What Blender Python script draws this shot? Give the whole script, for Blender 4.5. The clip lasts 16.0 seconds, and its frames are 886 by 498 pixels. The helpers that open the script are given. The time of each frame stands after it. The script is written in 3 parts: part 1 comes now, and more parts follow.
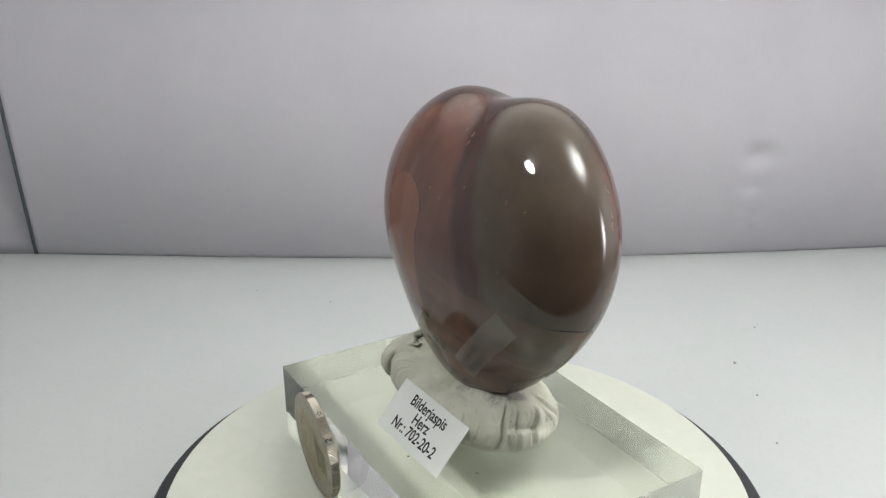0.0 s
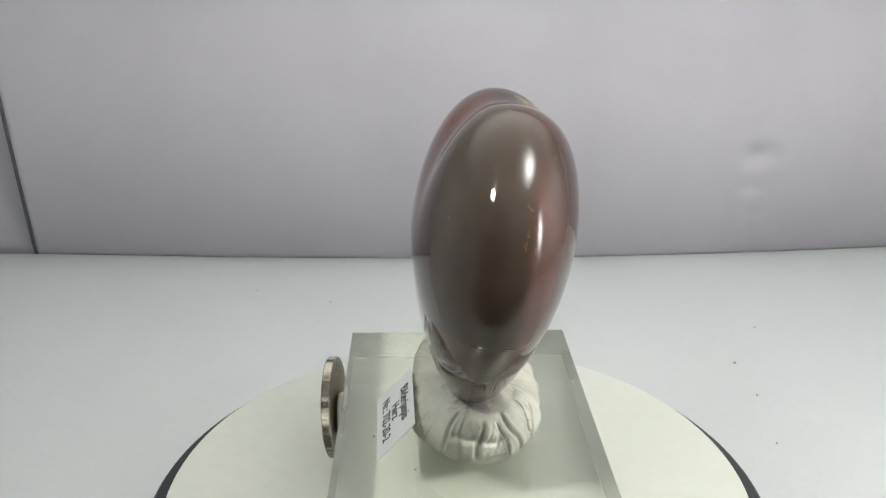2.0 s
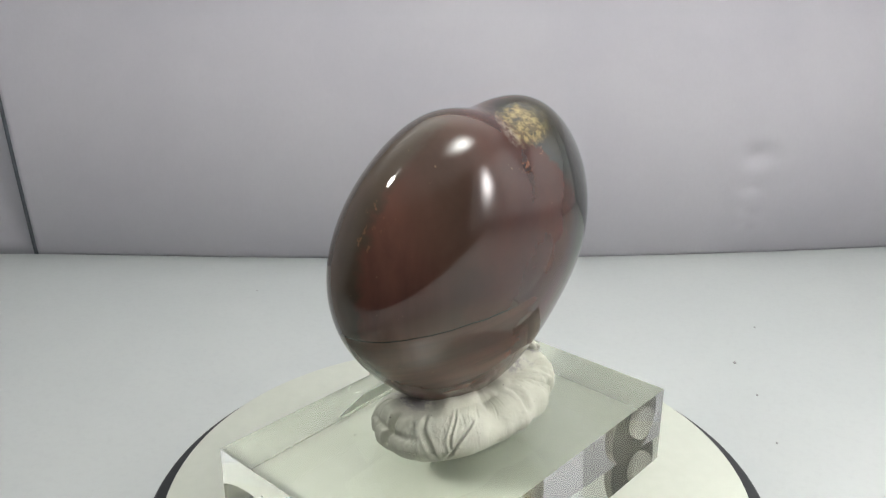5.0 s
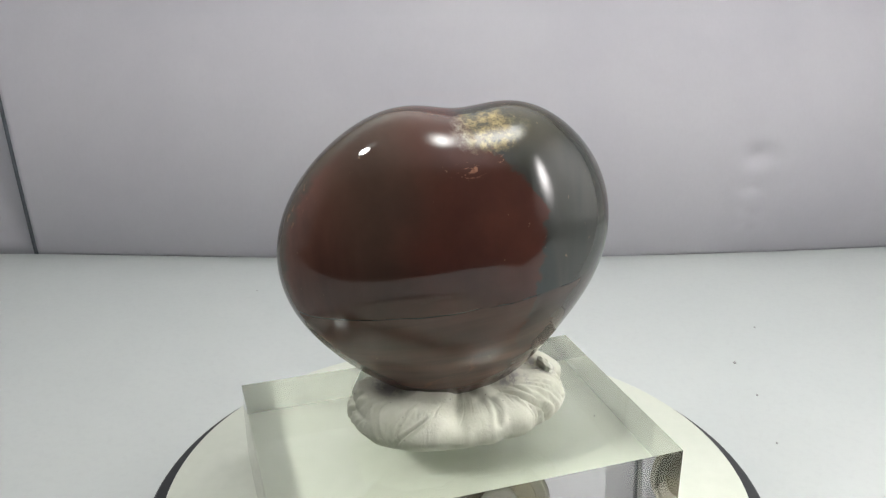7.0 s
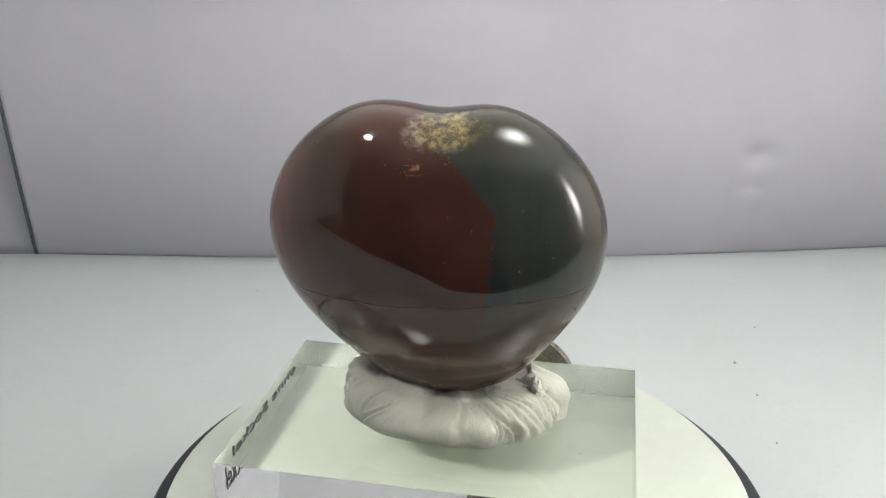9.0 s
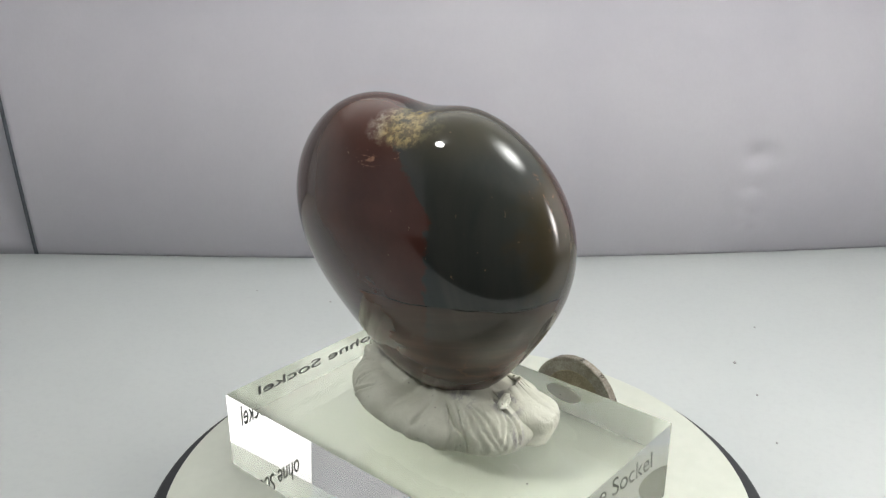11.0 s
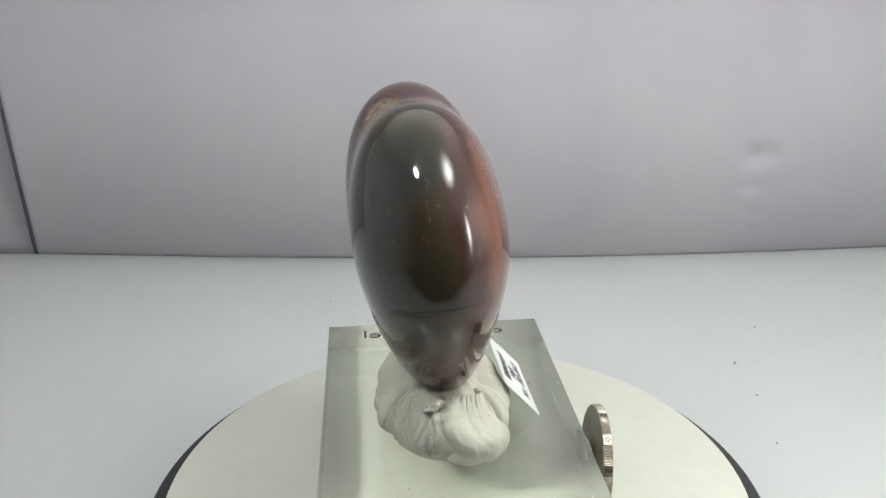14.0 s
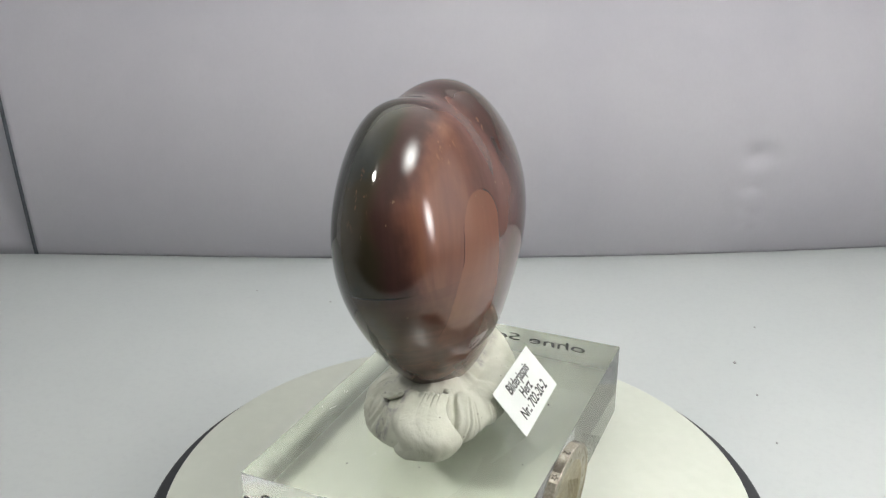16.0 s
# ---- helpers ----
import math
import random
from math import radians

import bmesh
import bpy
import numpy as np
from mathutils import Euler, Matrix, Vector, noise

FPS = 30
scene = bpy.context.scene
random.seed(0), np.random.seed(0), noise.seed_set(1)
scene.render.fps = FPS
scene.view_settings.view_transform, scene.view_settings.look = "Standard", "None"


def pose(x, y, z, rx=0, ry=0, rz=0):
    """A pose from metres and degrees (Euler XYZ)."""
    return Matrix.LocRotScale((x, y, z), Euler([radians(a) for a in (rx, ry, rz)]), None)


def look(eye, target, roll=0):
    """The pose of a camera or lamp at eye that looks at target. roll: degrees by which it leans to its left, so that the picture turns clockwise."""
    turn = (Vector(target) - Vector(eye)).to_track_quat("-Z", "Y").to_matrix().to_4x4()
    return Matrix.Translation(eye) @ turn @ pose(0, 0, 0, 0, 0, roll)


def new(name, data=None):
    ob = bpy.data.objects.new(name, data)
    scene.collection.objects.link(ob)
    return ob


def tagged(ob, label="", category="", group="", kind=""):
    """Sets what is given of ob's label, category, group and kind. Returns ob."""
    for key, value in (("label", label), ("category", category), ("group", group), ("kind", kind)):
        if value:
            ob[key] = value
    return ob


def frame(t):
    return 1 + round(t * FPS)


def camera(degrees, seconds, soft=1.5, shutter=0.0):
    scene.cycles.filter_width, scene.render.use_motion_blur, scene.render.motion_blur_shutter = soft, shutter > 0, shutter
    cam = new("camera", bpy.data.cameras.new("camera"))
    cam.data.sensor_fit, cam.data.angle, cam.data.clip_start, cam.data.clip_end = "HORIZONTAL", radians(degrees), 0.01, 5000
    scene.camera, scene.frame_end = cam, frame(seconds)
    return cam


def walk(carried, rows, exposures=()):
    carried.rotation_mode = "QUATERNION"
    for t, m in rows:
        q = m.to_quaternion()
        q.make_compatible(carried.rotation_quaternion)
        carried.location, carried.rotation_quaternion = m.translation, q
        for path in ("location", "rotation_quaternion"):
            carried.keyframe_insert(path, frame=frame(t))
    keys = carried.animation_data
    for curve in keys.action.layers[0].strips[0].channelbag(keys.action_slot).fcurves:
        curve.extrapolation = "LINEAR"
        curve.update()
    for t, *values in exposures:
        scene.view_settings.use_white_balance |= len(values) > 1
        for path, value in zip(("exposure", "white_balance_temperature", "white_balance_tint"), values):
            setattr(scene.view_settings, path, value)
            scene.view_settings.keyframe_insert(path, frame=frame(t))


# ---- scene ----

from mathutils.bvhtree import BVHTree

# ---- camera ----
cam = camera(54.0, 16.0, soft=1.3)
EYE = look((0, -0.1817, 0.1312), (-0.01797 * 0.93385, -0.1817 + 0.93370, 0.1312 - 0.35753), roll=-0.15)
walk(cam, [(0.0, EYE), (16.0, EYE)], [(0.0, 0.0), (3.5, -0.05), (7.5, 0.02), (9.0, 0.01), (12.0, -0.03), (14.0, -0.07), (16.0, -0.08)])
TURN = 14.7096  # degrees a second, clockwise from above
TABLE_Z = -0.028

# ---- world and lights ----
world = bpy.data.worlds.new("room_light")
scene.world = world
world.use_nodes = True
world.node_tree.nodes["Background"].inputs[0].default_value = (0.80, 0.88, 1.0, 1)
world.node_tree.nodes["Background"].inputs[1].default_value = 0.05


def area_lamp(name, eye, target, size_x, size_y, watts, colour):
    data = bpy.data.lights.new(name, "AREA")
    data.shape, data.size, data.size_y, data.energy, data.color = "ELLIPSE", size_x, size_y, watts, colour
    lamp = new(name, data)
    lamp.matrix_world = look(eye, target)
    return lamp


area_lamp("small_spot_lamp", (-0.125, -0.098, 0.258), (0.0, -0.02, 0.088), 0.036, 0.030, 0.19, (1.0, 1.0, 0.95))


# ---- material helpers ----
class Nodes:
    """A node material with short calls for the usual nodes."""

    def __init__(self, name):
        self.m = bpy.data.materials.new(name)
        self.m.use_nodes = True
        self.t = self.m.node_tree
        self.b = self.t.nodes["Principled BSDF"]
        self.coord = self.t.nodes.new("ShaderNodeTexCoord").outputs["Object"]

    def put(self, socket, v):
        if isinstance(v, bpy.types.NodeSocket):
            self.t.links.new(v, socket)
        else:
            socket.default_value = (*v, 1) if isinstance(v, tuple) and len(v) == 3 and socket.type == "RGBA" else v

    def set(self, **kw):
        for k, v in kw.items():
            self.put(self.b.inputs[k.replace("_", " ")], v)
        return self

    def noise(self, scale, detail=3.0, rough=0.55, stretch=None, warp=0.0):
        n = self.t.nodes.new("ShaderNodeTexNoise")
        n.inputs["Scale"].default_value, n.inputs["Detail"].default_value = scale, detail
        n.inputs["Roughness"].default_value, n.inputs["Distortion"].default_value = rough, warp
        c = self.coord
        if stretch:
            mp = self.t.nodes.new("ShaderNodeMapping")
            mp.inputs["Scale"].default_value = stretch
            self.t.links.new(c, mp.inputs["Vector"])
            c = mp.outputs[0]
        self.t.links.new(c, n.inputs["Vector"])
        return n.outputs["Fac"]

    def cells(self, scale, feature="F1", out="Distance"):
        n = self.t.nodes.new("ShaderNodeTexVoronoi")
        n.feature = feature
        n.inputs["Scale"].default_value = scale
        self.t.links.new(self.coord, n.inputs["Vector"])
        return n.outputs[out]

    def xyz(self):
        n = self.t.nodes.new("ShaderNodeSeparateXYZ")
        self.t.links.new(self.coord, n.inputs[0])
        return n.outputs

    def math(self, op, a, b=0.0, c=0.0):
        n = self.t.nodes.new("ShaderNodeMath")
        n.operation = op
        for i, v in enumerate((a, b, c)):
            self.put(n.inputs[i], v)
        return n.outputs[0]

    def step(self, v, lo, hi):
        """0 below lo, 1 above hi, smooth between (also for lo > hi)."""
        n = self.t.nodes.new("ShaderNodeMapRange")
        n.interpolation_type = "SMOOTHSTEP"
        flip = lo > hi
        self.put(n.inputs[0], v)
        n.inputs[1].default_value, n.inputs[2].default_value = min(lo, hi), max(lo, hi)
        n.inputs[3].default_value, n.inputs[4].default_value = (1, 0) if flip else (0, 1)
        return n.outputs[0]

    def mix(self, f, a, b):
        n = self.t.nodes.new("ShaderNodeMix")
        n.data_type = "RGBA"
        self.put(n.inputs[0], f)
        self.put(n.inputs[6], a)
        self.put(n.inputs[7], b)
        return n.outputs[2]

    def bump(self, height, strength=0.3, distance=0.001, after=None):
        n = self.t.nodes.new("ShaderNodeBump")
        n.inputs["Strength"].default_value, n.inputs["Distance"].default_value = strength, distance
        self.t.links.new(height, n.inputs["Height"])
        if after is not None:
            self.t.links.new(after, n.inputs["Normal"])
        return n.outputs[0]


def paint(name, base, dark, rough, scale, relief=0.15, metal=0.0, depth=0.0005):
    """A plain surface with cloudy wear at two scales and fine relief."""
    k = Nodes(name)
    f = k.math("MULTIPLY", k.noise(scale), k.noise(scale * 7.3, 4))
    k.set(Base_Color=k.mix(k.step(f, 0.12, 0.42), dark, base), Metallic=metal,
          Roughness=k.math("MULTIPLY_ADD", k.noise(scale * 3), 0.15, rough - 0.07),
          Normal=k.bump(k.noise(scale * 20, 5), relief, depth))
    return k.m


# ---- materials ----
def hot_spot_material(name, colour, spot, wide, base):
    """Tent cloth with a lamp's bright spot, an added wide glow and a faint rest. spot and wide: strength, x, y, reach
    in x and y.
    """
    k = Nodes(name)
    x, y, z = k.xyz()
    glow = k.math("MULTIPLY", k.step(x, -0.45, 0.15), base)
    for strength, cx, cy, rx, ry in (spot, wide):
        dx = k.math("DIVIDE", k.math("SUBTRACT", x, cx), rx)
        dy = k.math("DIVIDE", k.math("SUBTRACT", y, cy), ry)
        d = k.math("ADD", k.math("MULTIPLY", dx, dx), k.math("MULTIPLY", dy, dy))
        glow = k.math("MULTIPLY_ADD", k.math("EXPONENT", k.math("MULTIPLY", d, -1.0)), strength, glow)
    k.set(Base_Color=(0.75, 0.75, 0.75), Emission_Color=colour, Emission_Strength=glow)
    return k.m


def tabletop_material():
    k = Nodes("grey_white_laminate")
    big, fine = k.noise(9, 3), k.noise(420, 4, 0.7)
    spots = k.step(k.cells(38), 0.075, 0.03)
    rare = k.math("MULTIPLY", spots, k.step(k.noise(17, 1), 0.62, 0.7))
    base = k.mix(k.step(big, 0.3, 0.7), (0.572, 0.603, 0.600), (0.612, 0.637, 0.630))
    base = k.mix(k.math("MULTIPLY", k.step(fine, 0.45, 0.7), 0.15), base, (0.48, 0.495, 0.51))
    base = k.mix(k.math("MULTIPLY", rare, 0.5), base, (0.33, 0.33, 0.33))
    k.set(Base_Color=base, Roughness=k.math("MULTIPLY_ADD", fine, 0.2, 0.42), Normal=k.bump(fine, 0.12, 0.0004))
    return k.m


def backdrop_material():
    k = Nodes("lilac_grey_card")
    weave = k.noise(600, 3, 0.6, (1.0, 1.0, 0.6))
    blot = k.noise(14, 4, 0.6)
    base = k.mix(k.step(blot, 0.3, 0.7), (0.45, 0.44, 0.48), (0.485, 0.475, 0.51))
    base = k.mix(k.math("MULTIPLY", k.step(weave, 0.35, 0.7), 0.10), base, (0.40, 0.39, 0.43))
    k.set(Base_Color=base, Roughness=0.85, Normal=k.bump(weave, 0.15, 0.0004, k.bump(blot, 0.10, 0.003)))
    return k.m


def glass_material(name, rough):
    k = Nodes(name)
    k.set(Base_Color=(0.975, 0.995, 0.965), Roughness=rough, IOR=1.49, Transmission_Weight=1.0)
    return k.m


def putty_material():
    """Kneaded putty with smears of grey-violet grime where it was pressed, and dark dust specks."""
    k = Nodes("white_putty")
    x, y, z = k.xyz()
    veins = k.noise(420, 5, 0.65, (1.0, 1.0, 0.5), 1.2)
    smear = k.noise(130, 4, 0.6)
    dirt = k.math("MULTIPLY", k.step(k.cells(620), 0.16, 0.07), k.step(k.noise(260, 2), 0.55, 0.63))
    base = k.mix(k.step(smear, 0.35, 0.7), (0.56, 0.57, 0.475), (0.64, 0.648, 0.555))
    base = k.mix(k.math("MULTIPLY", k.step(veins, 0.58, 0.70), 0.22), base, (0.42, 0.415, 0.39))
    for cx, cy, cz, rx, ry, rz in ((0.0205, -0.0030, 0.0130, 0.0050, 0.0034, 0.0050), (0.0250, -0.0044, 0.0085, 0.0040, 0.0020, 0.0062), (-0.0150, 0.0020, 0.0120, 0.0060, 0.0060, 0.0030),
                                   (0.0100, -0.0080, 0.0130, 0.0080, 0.0030, 0.0025), (-0.0060, 0.0080, 0.0120, 0.0070, 0.0030, 0.0025)):
        total = None
        for axis, c, r in ((x, cx, rx), (y, cy, ry), (z, cz, rz)):
            d = k.math("DIVIDE", k.math("SUBTRACT", axis, c), r)
            total = k.math("MULTIPLY", d, d) if total is None else k.math("MULTIPLY_ADD", d, d, total)
        grime = k.math("MULTIPLY", k.step(total, 1.2, 0.3), k.step(k.noise(330, 4, 0.7, (1.0, 1.0, 0.4)), 0.42, 0.58))
        base = k.mix(k.math("MULTIPLY", grime, 0.75), base, (0.25, 0.235, 0.25))
    base = k.mix(k.math("MULTIPLY", dirt, 0.7), base, (0.10, 0.085, 0.07))
    k.set(Base_Color=base, Roughness=0.62,
          Normal=k.bump(k.math("MULTIPLY", k.step(k.cells(300, "DISTANCE_TO_EDGE"), 0.07, 0.0), k.step(k.noise(150, 3), 0.48, 0.62)), -0.35, 0.0004, k.bump(veins, 0.40, 0.0006, k.bump(k.noise(1500, 3, 0.6), 0.15, 0.0002, k.bump(smear, 0.25, 0.0010)))))
    return k.m


def tape_material():
    """Clear film: mostly see-through, with a pale glossy surface."""
    k = Nodes("clear_tape")
    k.set(Base_Color=(0.66, 0.64, 0.61), Roughness=0.22, Alpha=k.math("MULTIPLY_ADD", k.noise(300, 3), 0.14, 0.07))
    return k.m


def jasper_material():
    """Polished jasper in the stone's own axes: x across its face, y through it, z up."""
    k = Nodes("polished_jasper")
    x, y, z = k.xyz()
    add, mul, sub = (lambda a, b: k.math("ADD", a, b)), (lambda a, b: k.math("MULTIPLY", a, b)), (lambda a, b: k.math("SUBTRACT", a, b))
    cloud, fine, streak = k.noise(60, 4, 0.6), k.noise(260, 5, 0.65), k.noise(90, 4, 0.6, (1.0, 1.0, 0.16), 0.6)
    wob = k.math("MULTIPLY_ADD", cloud, 0.016, -0.008)
    wob2 = k.math("MULTIPLY_ADD", fine, 0.006, -0.003)
    xw, yy = k.math("MULTIPLY_ADD", wob, 0.6, x), k.math("MULTIPLY_ADD", wob, 0.5, y)
    xx = add(k.math("MULTIPLY_ADD", wob, 0.35, x), mul(wob2, 1.3))

    def blend(low, high, source=cloud):
        return k.mix(k.step(source, 0.3, 0.7), low, high)

    def near(cx, cy, cz, rx, ry, rz):
        """Squared distance from a spot, in units of its reach."""
        total = None
        for axis, c, r in ((add(x, wob2), cx, rx), (y, cy, ry), (add(z, wob2), cz, rz)):
            d = k.math("DIVIDE", sub(axis, c), r)
            total = mul(d, d) if total is None else k.math("MULTIPLY_ADD", d, d, total)
        return total

    brown = blend((0.088, 0.042, 0.033), (0.138, 0.064, 0.049), streak)
    dusk = blend((0.050, 0.027, 0.024), (0.072, 0.036, 0.030), streak)
    olive = blend((0.064, 0.050, 0.038), (0.088, 0.064, 0.047))
    red = blend((0.050, 0.022, 0.018), (0.074, 0.029, 0.022))
    green = blend((0.027, 0.031, 0.030), (0.041, 0.043, 0.038), streak)
    moss = blend((0.037, 0.034, 0.020), (0.056, 0.042, 0.026))
    rust = blend((0.130, 0.056, 0.038), (0.225, 0.096, 0.060), streak)
    umber = blend((0.058, 0.036, 0.028), (0.086, 0.050, 0.037))
    # back of the stone: an olive lobe, a dusky band beside the cleft, then mauve-brown and rust in upright bands
    slant = k.math("MULTIPLY_ADD", z, -0.42, xw)
    olive_side = k.mix(mul(k.step(k.math("MULTIPLY_ADD", z, -0.25, xw), -0.034, -0.042), 0.45), olive, umber)
    back = k.mix(k.step(slant, -0.0228, -0.0192), olive_side, dusk)
    back = k.mix(k.step(slant, -0.0160, -0.0120), back, brown)
    back = k.mix(k.step(xw, 0.005, 0.015), back, rust)
    back = k.mix(k.step(yy, 0.0105, 0.0065), back, k.mix(k.step(xw, 0.004, 0.012), back, dusk))
    # towards the rim on the rust side it darkens to moss
    back = k.mix(mul(k.step(yy, 0.0055, 0.0015), k.step(xw, 0.010, 0.018)), back, moss)
    # front of the stone: red jasper against green along a ragged edge, moss and brown towards the rims
    upper = mul(k.math("MAXIMUM", sub(z, 0.013), 0.0), -0.75)
    lower = mul(k.math("MINIMUM", sub(z, 0.013), 0.0), 0.30)
    edge = add(add(upper, lower), 0.0135)
    front = k.mix(k.step(sub(xx, edge), -0.0007, 0.0008), red, green)
    rim = k.mix(k.step(add(y, wob2), -0.0048, -0.0016), k.mix(k.step(xw, -0.022, -0.034), umber, brown), olive)
    # umber reaching in from this rim is part stone colour, part painted-in reflection
    front = k.mix(k.step(k.math("MULTIPLY_ADD", z, -0.35, xw), -0.014, -0.030), front, rim)
    front = k.mix(mul(k.step(xx, 0.0265, 0.0315), 0.9), front, moss)
    front = k.mix(mul(mul(k.step(z, 0.020, 0.028), k.step(xx, 0.005, 0.011)), 0.8), front, moss)
    body = k.mix(k.step(add(yy, wob2), -0.0005, 0.0030), front, back)
    # lighter, pinkish foot, partly painted plate reflection, with level bands and a few orange veins
    rise = add(k.math("MULTIPLY_ADD", k.noise(45, 3, 0.55), 0.0034, -0.0017), k.math("MULTIPLY_ADD", x, 0.06, 0.0052))
    level = add(z, rise)
    band = k.noise(70, 4, 0.6, (0.25, 0.25, 3.0), 0.4)
    foot = k.mix(k.step(band, 0.35, 0.65), (0.084, 0.042, 0.032), (0.138, 0.066, 0.047))
    vein = mul(k.step(k.math("ABSOLUTE", sub(k.noise(60, 3, 0.5, (1.0, 1.0, 2.4)), 0.5)), 0.014, 0.004), k.step(level, -0.010, -0.018))
    foot = k.mix(mul(vein, 0.20), foot, (0.28, 0.11, 0.055))
    body = k.mix(k.math("MULTIPLY_ADD", k.step(level, -0.004, -0.016), 0.42, mul(k.step(level, 0.0003, -0.0004), 0.34)), body, foot)
    # dark line painted where the turntable's dark rim is mirrored in the stone
    reflected_rim = k.step(k.math("ABSOLUTE", level), 0.00026, 0.00008)
    reflected_rim = mul(mul(reflected_rim, k.step(y, 0.009, 0.005)), k.step(k.noise(70, 2), 0.34, 0.42))
    body = k.mix(mul(reflected_rim, 0.85), body, (0.014, 0.008, 0.007))
    # golden crystal pocket beside the cleft: pale at one end, mossy and mottled at the other
    pocket = k.step(near(0.0045, -0.0070, 0.0292, 0.0098, 0.0066, 0.0044), 1.10, 0.30)
    grain = k.step(k.noise(620, 5, 0.75), 0.40, 0.60)
    gold = k.mix(grain, (0.115, 0.090, 0.050), (0.30, 0.225, 0.100))
    gold = k.mix(k.step(x, 0.0012, -0.0030), gold, k.mix(grain, (0.16, 0.11, 0.085), (0.32, 0.28, 0.235)))
    gold = k.mix(k.step(x, 0.0068, 0.0100), gold, k.mix(grain, (0.050, 0.046, 0.028), (0.110, 0.094, 0.050)))
    body = k.mix(mul(pocket, k.step(k.noise(300, 5, 0.75), 0.34, 0.58)), body, gold)
    # orange wisps under the pocket and along both rims
    wisp = k.noise(430, 4, 0.65, (0.7, 1.0, 1.8), 0.8)
    below = mul(k.step(near(0.0010, -0.0120, 0.0250, 0.0070, 0.0035, 0.0028), 1.0, 0.3), k.step(wisp, 0.57, 0.63))
    body = k.mix(mul(below, 0.75), body, (0.29, 0.145, 0.085))
    tall = k.noise(760, 3, 0.6, (1.0, 1.0, 0.28))
    for cx, cy, cz, rx, ry, rz in ((-0.0330, -0.0020, 0.0180, 0.0060, 0.0040, 0.0090), (0.0155, 0.0115, 0.0215, 0.0050, 0.0040, 0.0060),
                                   (0.0300, -0.0010, 0.0120, 0.0050, 0.0040, 0.0080), (-0.0030, 0.0115, 0.0250, 0.0050, 0.0050, 0.0060)):
        spot = mul(k.step(near(cx, cy, cz, rx, ry, rz), 1.0, 0.2), k.step(tall, 0.61, 0.68))
        body = k.mix(mul(spot, 0.5), body, (0.29, 0.145, 0.080))
    # small pale flecks
    fleck = mul(k.step(k.noise(900, 2, 0.5, (1.0, 1.0, 0.6)), 0.71, 0.75), k.step(k.noise(75, 2), 0.52, 0.60))
    body = k.mix(mul(fleck, 0.32), body, (0.36, 0.24, 0.15))
    # a tongue of rust jasper on the back, with a fine seam round it
    down = k.math("MINIMUM", z, 0.0)
    tx = k.math("DIVIDE", sub(k.math("MULTIPLY_ADD", wob, 0.22, x), k.math("MULTIPLY_ADD", down, 0.10, 0.0092)), k.math("MULTIPLY_ADD", down, -0.12, 0.0078))
    tz = k.math("DIVIDE", k.math("MAXIMUM", sub(z, 0.0030), 0.0), 0.0085)
    ring = sub(k.math("SQRT", k.math("MULTIPLY_ADD", tx, tx, mul(tz, tz))), 1.0)
    behind = mul(k.step(y, 0.003, 0.006), k.step(z, -0.022, -0.010))
    body = k.mix(mul(mul(k.step(ring, 0.02, -0.05), behind), 0.48), body, (0.24, 0.098, 0.055))
    seam = mul(mul(k.step(k.math("ABSOLUTE", ring), 0.024, 0.006), behind), k.step(k.noise(110, 3), 0.42, 0.55))
    body = k.mix(mul(seam, 0.9), body, (0.035, 0.014, 0.010))
    k.set(Base_Color=body, Roughness=k.math("MULTIPLY_ADD", pocket, 0.10, k.math("MULTIPLY_ADD", fine, 0.05, 0.03)), IOR=1.49,
          Normal=k.bump(sub(fine, add(seam, reflected_rim)), 0.05, 0.0002, k.bump(mul(pocket, grain), 0.10, 0.0003)))
    return k.m


LAMINATE, CARD, ACRYLIC, PUTTY, JASPER = tabletop_material(), backdrop_material(), glass_material("clear_acrylic", 0.0), putty_material(), jasper_material()
# the wide glows are added to brighten the backdrop; only the spots are lamps
HOT_TOP = hot_spot_material("lamplit_top_cloth", (0.985, 1.0, 0.96), (30.0, 0.0, 0.0, 0.037, 0.037), (1.38, -0.13, 0.19, 0.24, 0.11), 0.25)
HOT_SIDE = hot_spot_material("lamplit_side_cloth", (1.0, 0.95, 0.94), (29.0, 0.0, 0.0, 0.022, 0.056), (1.3, 0.12, 0.02, 0.14, 0.12), 0.15)
TENT = paint("white_tent_cloth", (0.78, 0.78, 0.80), (0.70, 0.70, 0.73), 0.8, 12)
DARK_ROOM = paint("dim_room_paint", (0.16, 0.155, 0.15), (0.12, 0.12, 0.12), 0.8, 4)
DISC_WHITE = paint("white_turntable_plastic", (0.655, 0.678, 0.598), (0.62, 0.645, 0.565), 0.45, 40, 0.08)
RIM_DARK = paint("dark_grey_plastic", (0.035, 0.038, 0.042), (0.025, 0.027, 0.03), 0.5, 60, 0.1)
SEAM_DARK = paint("dark_seam", (0.10, 0.11, 0.13), (0.07, 0.08, 0.09), 0.8, 60)
NICKEL = paint("worn_nickel", (0.44, 0.41, 0.35), (0.27, 0.245, 0.20), 0.38, 300, 0.15, 1.0, 0.0001)
BRASS = paint("worn_nickel_brass", (0.42, 0.37, 0.26), (0.28, 0.24, 0.165), 0.40, 300, 0.15, 1.0, 0.0001)
PAPER = paint("white_label_paper", (0.83, 0.86, 0.83), (0.80, 0.83, 0.80), 0.6, 200, 0.05)
GREY_INK = paint("grey_print", (0.07, 0.07, 0.07), (0.10, 0.10, 0.10), 0.6, 300, 0.0)
INK = paint("black_ink", (0.015, 0.015, 0.015), (0.02, 0.02, 0.02), 0.6, 300, 0.0)
